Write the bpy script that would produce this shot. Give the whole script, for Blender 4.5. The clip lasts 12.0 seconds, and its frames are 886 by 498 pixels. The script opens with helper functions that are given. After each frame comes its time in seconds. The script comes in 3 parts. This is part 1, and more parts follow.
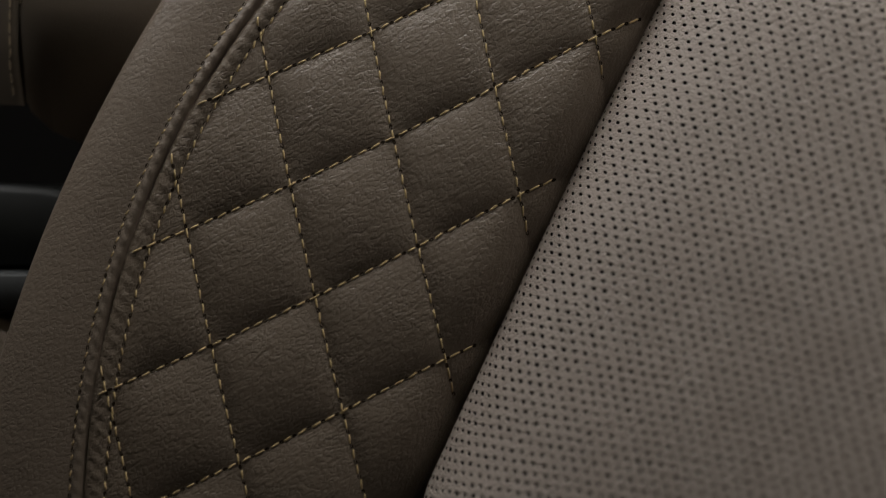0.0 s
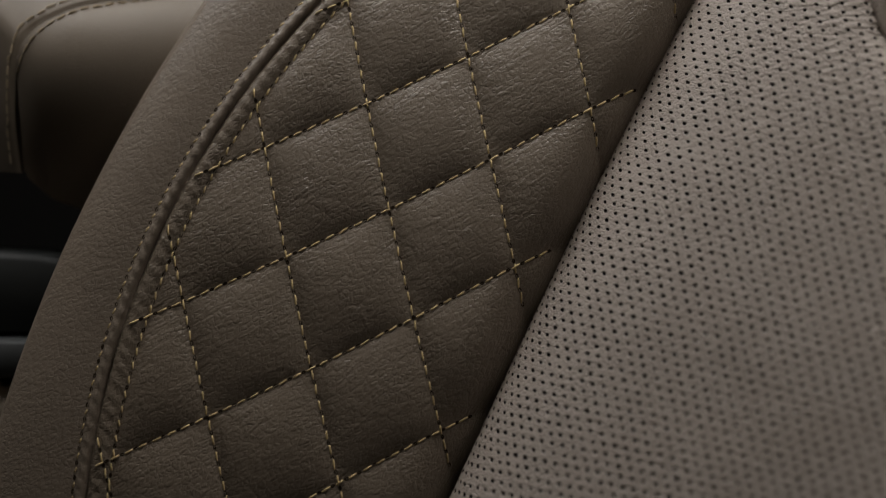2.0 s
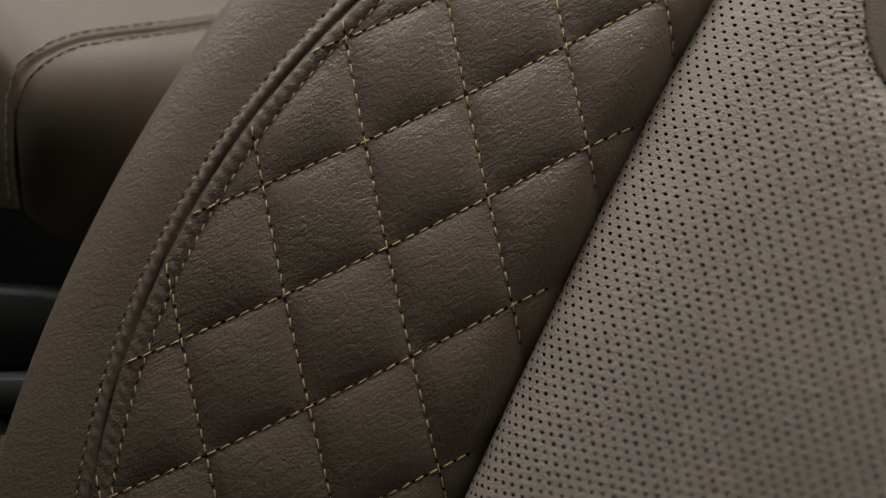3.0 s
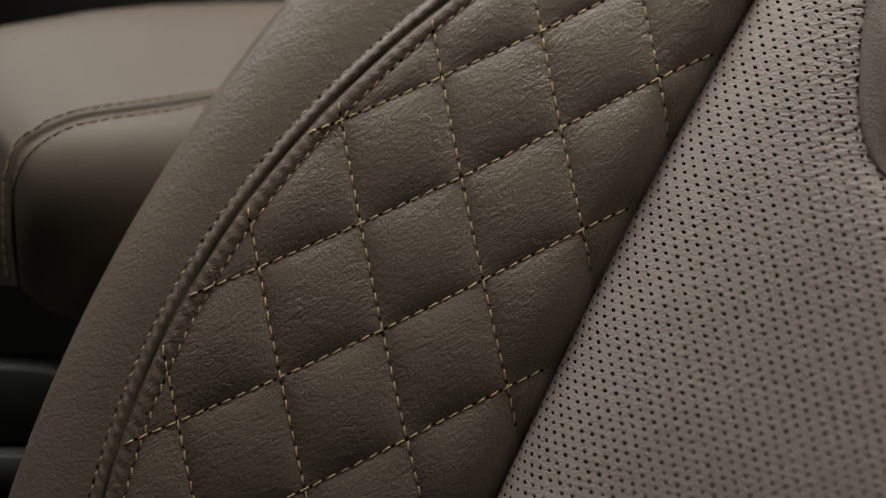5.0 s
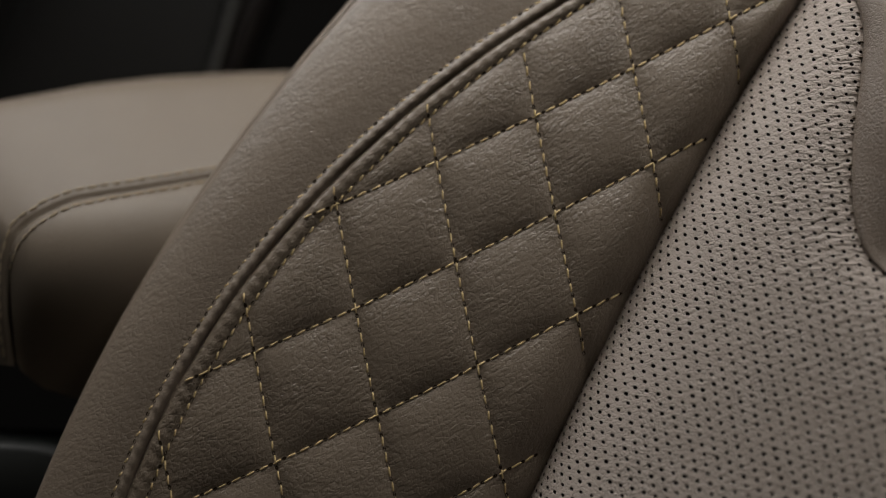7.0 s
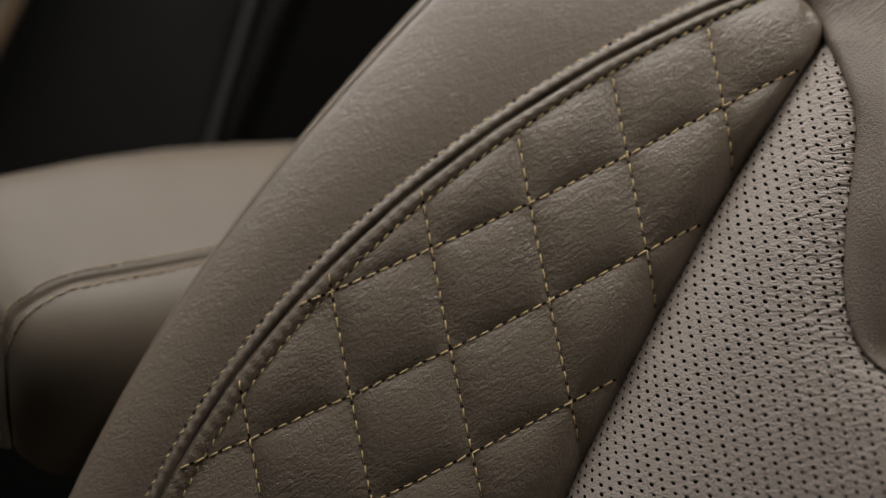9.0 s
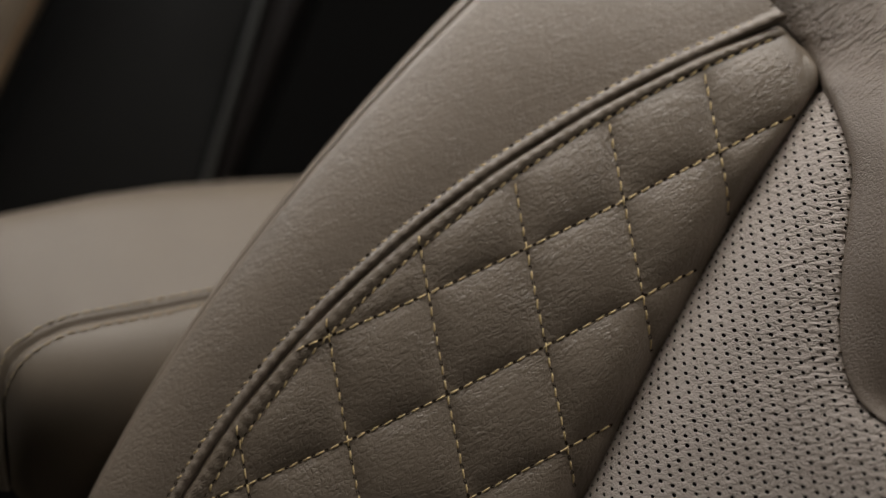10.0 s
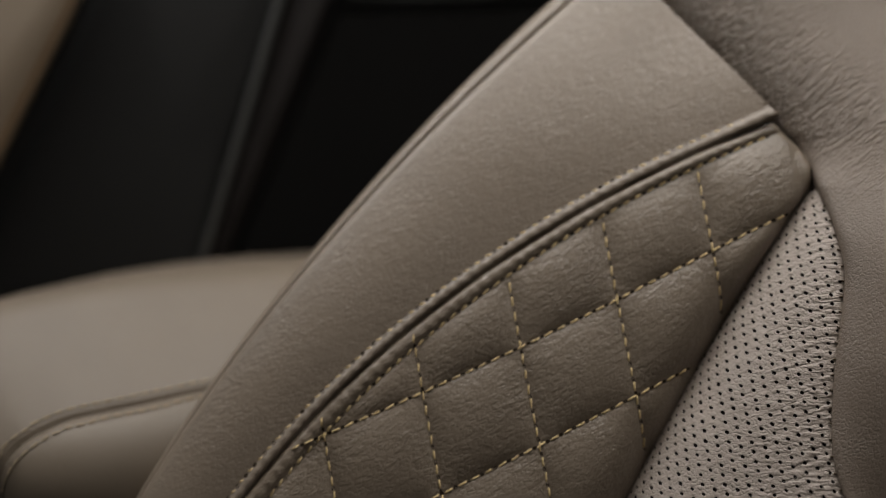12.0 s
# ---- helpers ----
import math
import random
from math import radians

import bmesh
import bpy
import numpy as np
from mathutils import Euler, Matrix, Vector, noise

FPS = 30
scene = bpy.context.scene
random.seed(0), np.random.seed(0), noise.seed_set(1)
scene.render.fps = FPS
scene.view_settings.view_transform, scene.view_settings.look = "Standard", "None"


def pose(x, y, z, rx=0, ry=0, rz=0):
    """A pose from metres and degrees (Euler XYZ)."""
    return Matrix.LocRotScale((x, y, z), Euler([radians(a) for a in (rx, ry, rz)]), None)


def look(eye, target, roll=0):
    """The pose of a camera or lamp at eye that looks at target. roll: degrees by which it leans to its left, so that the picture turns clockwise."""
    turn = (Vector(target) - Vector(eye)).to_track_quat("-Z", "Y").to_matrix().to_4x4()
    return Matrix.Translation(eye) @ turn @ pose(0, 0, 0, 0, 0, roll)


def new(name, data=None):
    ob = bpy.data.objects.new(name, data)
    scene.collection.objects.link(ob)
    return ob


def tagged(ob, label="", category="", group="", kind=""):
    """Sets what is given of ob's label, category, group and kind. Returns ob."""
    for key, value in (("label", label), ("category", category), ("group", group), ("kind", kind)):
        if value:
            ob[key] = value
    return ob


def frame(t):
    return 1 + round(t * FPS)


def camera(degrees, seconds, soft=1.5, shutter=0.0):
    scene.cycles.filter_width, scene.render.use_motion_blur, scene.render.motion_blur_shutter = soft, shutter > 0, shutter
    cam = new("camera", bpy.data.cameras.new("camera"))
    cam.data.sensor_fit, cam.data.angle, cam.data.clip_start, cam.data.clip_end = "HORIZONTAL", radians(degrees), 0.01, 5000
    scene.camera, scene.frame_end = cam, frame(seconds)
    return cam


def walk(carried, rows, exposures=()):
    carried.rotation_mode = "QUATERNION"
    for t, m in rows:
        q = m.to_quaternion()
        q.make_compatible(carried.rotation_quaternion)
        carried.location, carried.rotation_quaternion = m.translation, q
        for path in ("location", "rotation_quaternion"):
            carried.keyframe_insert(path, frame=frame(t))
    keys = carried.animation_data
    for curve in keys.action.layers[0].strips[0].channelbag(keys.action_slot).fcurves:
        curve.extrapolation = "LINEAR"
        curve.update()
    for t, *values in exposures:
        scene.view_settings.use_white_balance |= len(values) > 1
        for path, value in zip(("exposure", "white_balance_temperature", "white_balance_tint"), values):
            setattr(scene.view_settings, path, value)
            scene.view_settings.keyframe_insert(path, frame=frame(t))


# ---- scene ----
# The place is laid out in the first camera's own axes (x right, y away, z up the picture), in millimetres;
# ROOT turns that into the world: the camera looks down by 22 degrees on a reclined seat back.
ROOT = pose(0, 0, 0.95, -22, 0, 0)
cam = camera(36.0, 12.0, soft=1.3)
cam.data.dof.use_dof = True
cam.data.dof.focus_distance = 0.469
cam.data.dof.aperture_fstop = 2.7
PATH = [
    (0.0, pose(0.00000, 0.00000, 0.00000, 90.000, 0.000, 0.000)),
    (0.5, pose(0.00028, -0.00046, 0.00539, 89.984, -0.000, -0.005)),
    (1.0, pose(0.00061, -0.00091, 0.01171, 89.968, -0.001, -0.009)),
    (1.5, pose(0.00088, -0.00137, 0.01803, 89.952, -0.001, -0.013)),
    (2.0, pose(0.00138, -0.00183, 0.02494, 89.937, -0.002, -0.016)),
    (2.5, pose(0.00167, -0.00229, 0.03116, 89.923, -0.002, -0.018)),
    (3.0, pose(0.00213, -0.00276, 0.03829, 89.908, -0.003, -0.020)),
    (5.0, pose(0.00377, -0.00466, 0.06703, 89.855, -0.007, -0.019)),
    (5.5, pose(0.00429, -0.00516, 0.07418, 89.843, -0.008, -0.017)),
    (6.0, pose(0.00475, -0.00565, 0.08189, 89.831, -0.009, -0.015)),
    (6.5, pose(0.00514, -0.00616, 0.08910, 89.819, -0.010, -0.012)),
    (7.0, pose(0.00570, -0.00668, 0.09703, 89.808, -0.012, -0.008)),
    (9.0, pose(0.00776, -0.00884, 0.12809, 89.767, -0.018, 0.014)),
    (9.5, pose(0.00832, -0.00942, 0.13587, 89.758, -0.020, 0.021)),
    (10.0, pose(0.00893, -0.01000, 0.14430, 89.749, -0.022, 0.029)),
    (10.5, pose(0.00950, -0.01060, 0.15271, 89.740, -0.024, 0.037)),
    (11.0, pose(0.01009, -0.01121, 0.16195, 89.732, -0.026, 0.046)),
    (11.5, pose(0.01065, -0.01184, 0.17125, 89.725, -0.028, 0.056)),
    (12.0, pose(0.01125, -0.01248, 0.17996, 89.717, -0.030, 0.067)),
]
walk(cam, [(t, ROOT @ m) for t, m in PATH])

# ---- light ----
world = bpy.data.worlds.new("cabin_air")
scene.world = world
world.use_nodes = True
bg = world.node_tree.nodes["Background"]
sky = world.node_tree.nodes.new("ShaderNodeTexSky")
sky.sky_type = "NISHITA"
sky.sun_disc = False
sky.sun_elevation = radians(50)
sky.sun_rotation = radians(200)
world.node_tree.links.new(sky.outputs[0], bg.inputs[0])
bg.inputs[1].default_value = 0.08


def area_lamp(name, eye, target, w, h, watts, colour):
    data = bpy.data.lights.new(name, "AREA")
    data.shape, data.size, data.size_y, data.energy, data.color = "RECTANGLE", w, h, watts, colour
    ob = new(name, data)
    ob.matrix_world = look(eye, target)
    return ob


SEAT_MID = ROOT @ Vector((0.03, 0.46, 0.08))
area_lamp("roof_light", (0.06, 0.585, 1.46), SEAT_MID, 0.85, 0.35, 5.05, (1.0, 0.965, 0.92))
area_lamp("side_window_light", (-0.42, 0.74, 1.44), SEAT_MID, 0.6, 0.3, 1.7, (0.97, 0.985, 1.0))
# faint unseen fill added above and behind the camera, to lift the dark folds
area_lamp("front_fill_light", (0.1, -0.25, 1.6), SEAT_MID, 0.9, 0.4, 0.36, (1.0, 0.90, 0.78))
scene.view_settings.exposure = 0.0

# ---- materials ----


def material(name, colour, rough=0.5, spec=0.5, vary=0.08, vary_scale=60.0):
    """A principled material whose colour wanders a little at two scales. Returns it with its nodes and shader."""
    m = bpy.data.materials.new(name)
    m.use_nodes = True
    nt = m.node_tree
    b = nt.nodes["Principled BSDF"]
    b.inputs["Roughness"].default_value = rough
    b.inputs["Specular IOR Level"].default_value = spec
    tc = nt.nodes.new("ShaderNodeTexCoord")
    n1 = nt.nodes.new("ShaderNodeTexNoise")
    n1.inputs["Scale"].default_value = vary_scale
    n1.inputs["Detail"].default_value = 6.0
    nt.links.new(tc.outputs["Object"], n1.inputs["Vector"])
    mix = nt.nodes.new("ShaderNodeMix")
    mix.data_type = "RGBA"
    mix.inputs[6].default_value = (*[c * (1 - vary) for c in colour], 1)
    mix.inputs[7].default_value = (*[min(1, c * (1 + vary)) for c in colour], 1)
    nt.links.new(n1.outputs["Fac"], mix.inputs[0])
    nt.links.new(mix.outputs[2], b.inputs["Base Color"])
    return m, nt, b, tc, n1


def leather(name, colour, cell=1.2, relief=0.3, wrinkle=0.12, rough=0.46, stretch=(1, 1, 1), turn=0.0, vary=0.08, crease=0.0, crease_scale=300.0, crease_stretch=(1, 1, 1), spec=0.65, drawn=False, fine=0.4, pore=300.0):
    """Grained leather: pebbles of about cell millimetres with grooves between, finer pores, and longer drawn wrinkles
    along the direction turned by some degrees and stretched; drawn: their depth follows the mesh's own "pull"."""
    m, nt, b, tc, n1 = material(name, colour, rough, spec, vary, 45.0)
    new_node, link = nt.nodes.new, nt.links.new
    rot = new_node("ShaderNodeMapping")
    rot.inputs["Rotation"].default_value = (0, radians(turn), 0)
    link(tc.outputs["Object"], rot.inputs["Vector"])
    mp = new_node("ShaderNodeMapping")
    mp.inputs["Scale"].default_value = stretch
    link(rot.outputs[0], mp.inputs["Vector"])
    warp = new_node("ShaderNodeTexNoise")
    warp.inputs["Scale"].default_value = 420.0 / cell
    warp.inputs["Detail"].default_value = 4.0
    link(mp.outputs[0], warp.inputs["Vector"])
    add = new_node("ShaderNodeVectorMath")
    add.operation = "MULTIPLY_ADD"
    link(warp.outputs["Color"], add.inputs[0])
    add.inputs[1].default_value = (0.0010 * cell,) * 3
    link(mp.outputs[0], add.inputs[2])
    # pebbles parted by fine grooves, with smaller ones among them
    pebbles = []
    for scale, groove in ((1000.0 / cell, 0.24), (2150.0 / cell, 0.30)):
        vor = new_node("ShaderNodeTexVoronoi")
        vor.feature = "DISTANCE_TO_EDGE"
        vor.inputs["Scale"].default_value = scale
        link(add.outputs[0], vor.inputs["Vector"])
        step = new_node("ShaderNodeMapRange")
        step.interpolation_type = "SMOOTHSTEP"
        step.inputs["From Max"].default_value = groove
        link(vor.outputs["Distance"], step.inputs["Value"])
        pebbles.append(step)
    grain = new_node("ShaderNodeMath")
    grain.operation = "MULTIPLY_ADD"
    grain.inputs[1].default_value = fine
    link(pebbles[1].outputs[0], grain.inputs[0])
    link(pebbles[0].outputs[0], grain.inputs[2])
    # the grain comes and goes over the hide
    patch = new_node("ShaderNodeTexNoise")
    patch.inputs["Scale"].default_value = 70.0
    patch.inputs["Detail"].default_value = 3.0
    link(tc.outputs["Object"], patch.inputs["Vector"])
    amount = new_node("ShaderNodeMapRange")
    amount.inputs["From Min"].default_value, amount.inputs["From Max"].default_value = 0.3, 0.7
    amount.inputs["To Min"].default_value, amount.inputs["To Max"].default_value = 0.45, 1.0
    link(patch.outputs["Fac"], amount.inputs["Value"])
    bump1 = new_node("ShaderNodeBump")
    link(amount.outputs[0], bump1.inputs["Strength"])
    bump1.inputs["Distance"].default_value = relief * 0.001
    link(grain.outputs[0], bump1.inputs["Height"])
    wr = new_node("ShaderNodeTexNoise")
    wr.inputs["Scale"].default_value = pore
    wr.inputs["Detail"].default_value = 5.0
    wr.inputs["Roughness"].default_value = 0.60
    wr.inputs["Distortion"].default_value = 0.4
    link(mp.outputs[0], wr.inputs["Vector"])
    bump2 = new_node("ShaderNodeBump")
    bump2.inputs["Strength"].default_value = 1.0
    bump2.inputs["Distance"].default_value = wrinkle * 0.001
    link(wr.outputs["Fac"], bump2.inputs["Height"])
    link(bump1.outputs[0], bump2.inputs["Normal"])
    last = bump2
    if crease:
        # thin sharp creases: the zero line of a stretched noise
        cm = new_node("ShaderNodeMapping")
        cm.inputs["Scale"].default_value = crease_stretch
        link(rot.outputs[0], cm.inputs["Vector"])
        cn = new_node("ShaderNodeTexNoise")
        cn.inputs["Scale"].default_value = crease_scale
        cn.inputs["Detail"].default_value = 3.0
        cn.inputs["Roughness"].default_value = 0.5
        link(cm.outputs[0], cn.inputs["Vector"])
        sub = new_node("ShaderNodeMath")
        sub.operation = "SUBTRACT"
        sub.inputs[1].default_value = 0.5
        link(cn.outputs["Fac"], sub.inputs[0])
        ab = new_node("ShaderNodeMath")
        ab.operation = "ABSOLUTE"
        link(sub.outputs[0], ab.inputs[0])
        ramp = new_node("ShaderNodeMapRange")
        ramp.interpolation_type = "SMOOTHSTEP"
        ramp.inputs["From Max"].default_value = 0.16
        link(ab.outputs[0], ramp.inputs["Value"])
        bump3 = new_node("ShaderNodeBump")
        bump3.inputs["Distance"].default_value = crease * 0.001
        if drawn:
            pull = new_node("ShaderNodeAttribute")
            pull.attribute_name = "pull"
            link(pull.outputs["Fac"], bump3.inputs["Strength"])
        else:
            link(amount.outputs[0], bump3.inputs["Strength"])
        link(ramp.outputs[0], bump3.inputs["Height"])
        link(bump2.outputs[0], bump3.inputs["Normal"])
        last = bump3
    link(last.outputs[0], b.inputs["Normal"])
    rr = new_node("ShaderNodeMapRange")
    rr.inputs["To Min"].default_value = rough - 0.07
    rr.inputs["To Max"].default_value = rough + 0.10
    link(wr.outputs["Fac"], rr.inputs["Value"])
    link(rr.outputs[0], b.inputs["Roughness"])
    return m


TAUPE = (0.178, 0.140, 0.105)
M_QUILT = leather("quilted_leather", (0.160, 0.125, 0.091), 1.4, 0.09, 0.30, rough=0.39, stretch=(0.6, 1, 1), turn=42, crease=0.12, crease_scale=320.0, crease_stretch=(0.45, 1, 1), fine=0.3, pore=320.0)
M_BOLSTER = leather("bolster_leather", TAUPE, 1.4, 0.06, 0.24, rough=0.40, stretch=(0.65, 1, 1), turn=35, crease=0.06, crease_scale=285.0, crease_stretch=(0.5, 1, 1), fine=0.3, pore=340.0)
M_INSERT = leather("perforated_leather", (0.306, 0.257, 0.221), 1.5, 0.17, 0.22, rough=0.45, stretch=(0.8, 1, 1), crease=0.48, crease_scale=300.0, crease_stretch=(0.28, 1, 1), spec=0.5, drawn=True)
M_SHOULDER = leather("shoulder_leather", (0.146, 0.114, 0.089), 1.2, 0.11, 0.17, rough=0.42, stretch=(0.7, 1, 1), turn=42, crease=0.55, crease_scale=500.0, crease_stretch=(0.20, 1, 1), spec=0.4, drawn=True)
M_SMOOTH = leather("armrest_leather", (0.140, 0.111, 0.082), 0.9, 0.03, 0.06, rough=0.5, spec=0.4)
M_TAN = leather("tan_leather", (0.23, 0.18, 0.13), 1.2, 0.08, 0.1)
M_THREAD = material("thread", (0.56, 0.42, 0.21), 0.65, 0.35, 0.25, 900.0)[0]
M_DULL = material("dull_thread", (0.34, 0.27, 0.18), 0.8, 0.2, 0.3, 900.0)[0]
M_TICK = material("dark_thread", (0.060, 0.042, 0.026), 0.8, 0.2, 0.3, 900.0)[0]
# dark brown that paints the shade of the stitch pits
M_PIT_SHADE = material("pit_shade", (0.026, 0.018, 0.011), 0.9, 0.1)[0]
# dark backing, with the shade on the holes' walls and floors painted in
M_HOLE = material("backing_and_hole_shade", (0.012, 0.010, 0.009), 0.9, 0.1)[0]
M_FOAM = material("seat_foam", (0.03, 0.028, 0.026), 0.9, 0.2)[0]
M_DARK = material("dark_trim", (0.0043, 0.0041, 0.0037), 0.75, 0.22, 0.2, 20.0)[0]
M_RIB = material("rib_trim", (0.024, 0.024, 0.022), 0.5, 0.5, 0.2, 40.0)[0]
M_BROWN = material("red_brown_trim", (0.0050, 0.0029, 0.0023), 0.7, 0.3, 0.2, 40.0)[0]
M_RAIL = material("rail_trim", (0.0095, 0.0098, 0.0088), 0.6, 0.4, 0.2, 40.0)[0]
M_GREY = material("grey_trim", (0.034, 0.036, 0.036), 0.6, 0.35, 0.15, 30.0)[0]
M_CONSOLE = material("console_plastic", (0.0075, 0.0085, 0.0075), 0.55, 0.4, 0.2, 30.0)[0]
M_PIPING = material("piping", (0.17, 0.11, 0.058), 0.6, 0.4, 0.15, 200.0)[0]
M_WALL = material("cabin_lining", (0.0115, 0.0105, 0.0095), 0.85, 0.2, 0.15, 8.0)[0]

# ---- mesh helpers ----


def mesh_object(name, verts, faces, mat, parent=None, label="", slots=None, more=(), world_space=False):
    """One smooth mesh object from millimetre points; parts take their thing as parent."""
    me = bpy.data.meshes.new(name)
    me.from_pydata((np.asarray(verts, float) * (1.0 if world_space else 0.001)).tolist(), [], faces)
    me.materials.append(mat)
    for extra in more:
        me.materials.append(extra)
    me.polygons.foreach_set("use_smooth", np.ones(len(me.polygons), bool))
    if slots is not None:
        me.polygons.foreach_set("material_index", np.asarray(slots, np.int32))
    me.update()
    ob = new(name, me)
    if parent is not None:
        ob.parent = parent
    elif not world_space:
        ob.matrix_world = ROOT
    if label:
        ob["label"] = label
    return ob


def set_pull(ob, pull):
    """How far the leather is drawn into wrinkles, vertex by vertex, from a function of x, z in millimetres."""
    co = np.empty(len(ob.data.vertices) * 3)
    ob.data.vertices.foreach_get("co", co)
    co = co.reshape(-1, 3) * 1000
    ob.data.attributes.new("pull", "FLOAT", "POINT").data.foreach_set("value", pull(co[:, 0], co[:, 2]))


def grid_faces(n, m, flip=False):
    i, j = np.meshgrid(np.arange(n - 1), np.arange(m - 1), indexing="ij")
    a = (i * m + j).ravel()
    q = np.stack([a, a + 1, a + m + 1, a + m], 1)
    return (q[:, ::-1] if flip else q).tolist()


def sheet(name, P, mat, parent=None, label="", flip=False):
    n, m, _ = P.shape
    return mesh_object(name, P.reshape(-1, 3), grid_faces(n, m, flip), mat, parent, label)


def spline(points, count):
    """A smooth curve through a few control points."""
    c = np.asarray(points, float)
    c = np.vstack([2 * c[0] - c[1], c, 2 * c[-1] - c[-2]])
    t = np.linspace(0, len(c) - 3 - 1e-9, count)
    k = t.astype(int)
    u = (t - k)[:, None]
    a, b, d, e = c[k], c[k + 1], c[k + 2], c[k + 3]
    return 0.5 * (2 * b + (d - a) * u + (2 * a - 5 * b + 4 * d - e) * u ** 2 + (3 * b - a - 3 * d + e) * u ** 3)


def near_line(x, z, line):
    """Distance from points to a polyline in x, z."""
    pts = np.stack([np.ravel(x), np.ravel(z)], 1)
    best = np.full(len(pts), 1e9)
    for s in range(0, len(pts), 4000):
        d = pts[s:s + 4000, None, :] - line[None, :, :]
        best[s:s + 4000] = np.sqrt((d ** 2).sum(2).min(1))
    return best.reshape(np.shape(x))


def tube(path, radius, sides=8):
    """Points and faces of a closed tube along a path."""
    path = np.asarray(path, float)
    tan = np.gradient(path, axis=0)
    tan /= np.linalg.norm(tan, axis=1)[:, None] + 1e-9
    up = np.array([0.0, -1.0, 0.0])
    s1 = np.cross(tan, up)
    s1 /= np.linalg.norm(s1, axis=1)[:, None]
    s2 = np.cross(s1, tan)
    r = np.broadcast_to(radius, len(path))[:, None, None]
    a = np.linspace(0, 2 * np.pi, sides, endpoint=False)
    ring = path[:, None] + r * (np.cos(a)[None, :, None] * s1[:, None] + np.sin(a)[None, :, None] * s2[:, None])
    n = len(path)
    faces = [(i * sides + k, i * sides + (k + 1) % sides, (i + 1) * sides + (k + 1) % sides, (i + 1) * sides + k)
             for i in range(n - 1) for k in range(sides)]
    faces += [tuple(range(sides)), tuple(range((n - 1) * sides, n * sides))[::-1]]
    return ring.reshape(-1, 3), faces


def empty(name, label, category, **tags):
    ob = new(name)
    ob.matrix_world = ROOT
    ob.empty_display_size = 0.02
    return tagged(ob, label, category, **tags)


R2 = math.sqrt(2)


def pq(x, z):
    return (x + z) / R2, (x - z) / R2


def xz(p, q):
    return (p + q) / R2, (p - q) / R2


# ---- the seat's lines ----
def trench_q(p):
    return np.polyval([0.473, -2.76, 17.478, -19.45, -101.991], p / 100)


def outer_q(p):
    return np.polyval([0.09, -1.182, 9.481, -23.912, -133.781], p / 100)


def crease_x(z):
    return np.polyval([1.037, 1.951, 48.326, 32.22], z / 100)


def quilt_base(x, z):
    return 460.25 - 0.0359 * x + 0.08 * z - 5e-5 * x * x - 6e-5 * x * z + 2.6e-4 * z * z


def insert_base(x, z):
    return 457.21 - 0.30725 * x + 0.27563 * z + 0.00022 * x * x - 0.00025 * x * z


def wander(x, z, step, amount):
    """Slow unevenness of stuffed leather."""
    return amount * (np.sin(x / step + 1.3 * np.sin(z / step * 0.7)) * np.cos(z / step * 0.9 + np.sin(x / step * 0.6)))


P_LOW, P_TOP = -175.0, 252.0
TP = np.linspace(P_LOW, P_TOP + 6, 500)
TRENCH = np.stack(xz(TP, trench_q(TP)), 1)
# crease as q over p, from a table
CZ = np.linspace(-190, 260, 900)
CP, CQ = pq(crease_x(CZ), CZ)


def crease_q(p):
    return np.interp(p, CP, CQ)


CX_I = [17.741, 34.622, 7.896, -0.135, -0.247, 0.381]
CX_J = [55.104, 17.614, -35.883, 0.458, 0.971, -0.148]


def quilt_xz(i, j):
    a = [1 + 0 * i, i, j, i * i, i * j, j * j]
    return sum(c * v for c, v in zip(CX_I, a)), sum(c * v for c, v in zip(CX_J, a))


def crease_bend(x, z):
    return 4.2 * np.exp(-np.clip(crease_x(z) - x, 0, None) / 9.0)


def quilt_ij(x, z):
    z = z + crease_bend(x, z)
    i, j = np.zeros_like(x), np.zeros_like(x)
    for _ in range(12):
        u, v = quilt_xz(i, j)
        a, b = CX_I[1] + 2 * CX_I[3] * i + CX_I[4] * j, CX_I[2] + CX_I[4] * i + 2 * CX_I[5] * j
        c, d = CX_J[1] + 2 * CX_J[3] * i + CX_J[4] * j, CX_J[2] + CX_J[4] * i + 2 * CX_J[5] * j
        det = a * d - b * c
        du, dv = x - u, z - v
        i, j = i + (d * du - b * dv) / det, j + (a * dv - c * du) / det
    return i, j


ARC = np.concatenate([[0], np.cumsum(np.hypot(*np.diff(TRENCH, axis=0).T))])


def pucker(p):
    """The seam's rolls are drawn in at every stitch."""
    return 1 + 0.10 * np.cos(2 * np.pi * np.interp(p, TP, ARC) / 5.0)


def inner_gap(p):
    """Distance of the quilt's edge stitching from the seam."""
    return np.interp(p, [-150, 60, 250], [7.6, 6.5, 4.2])


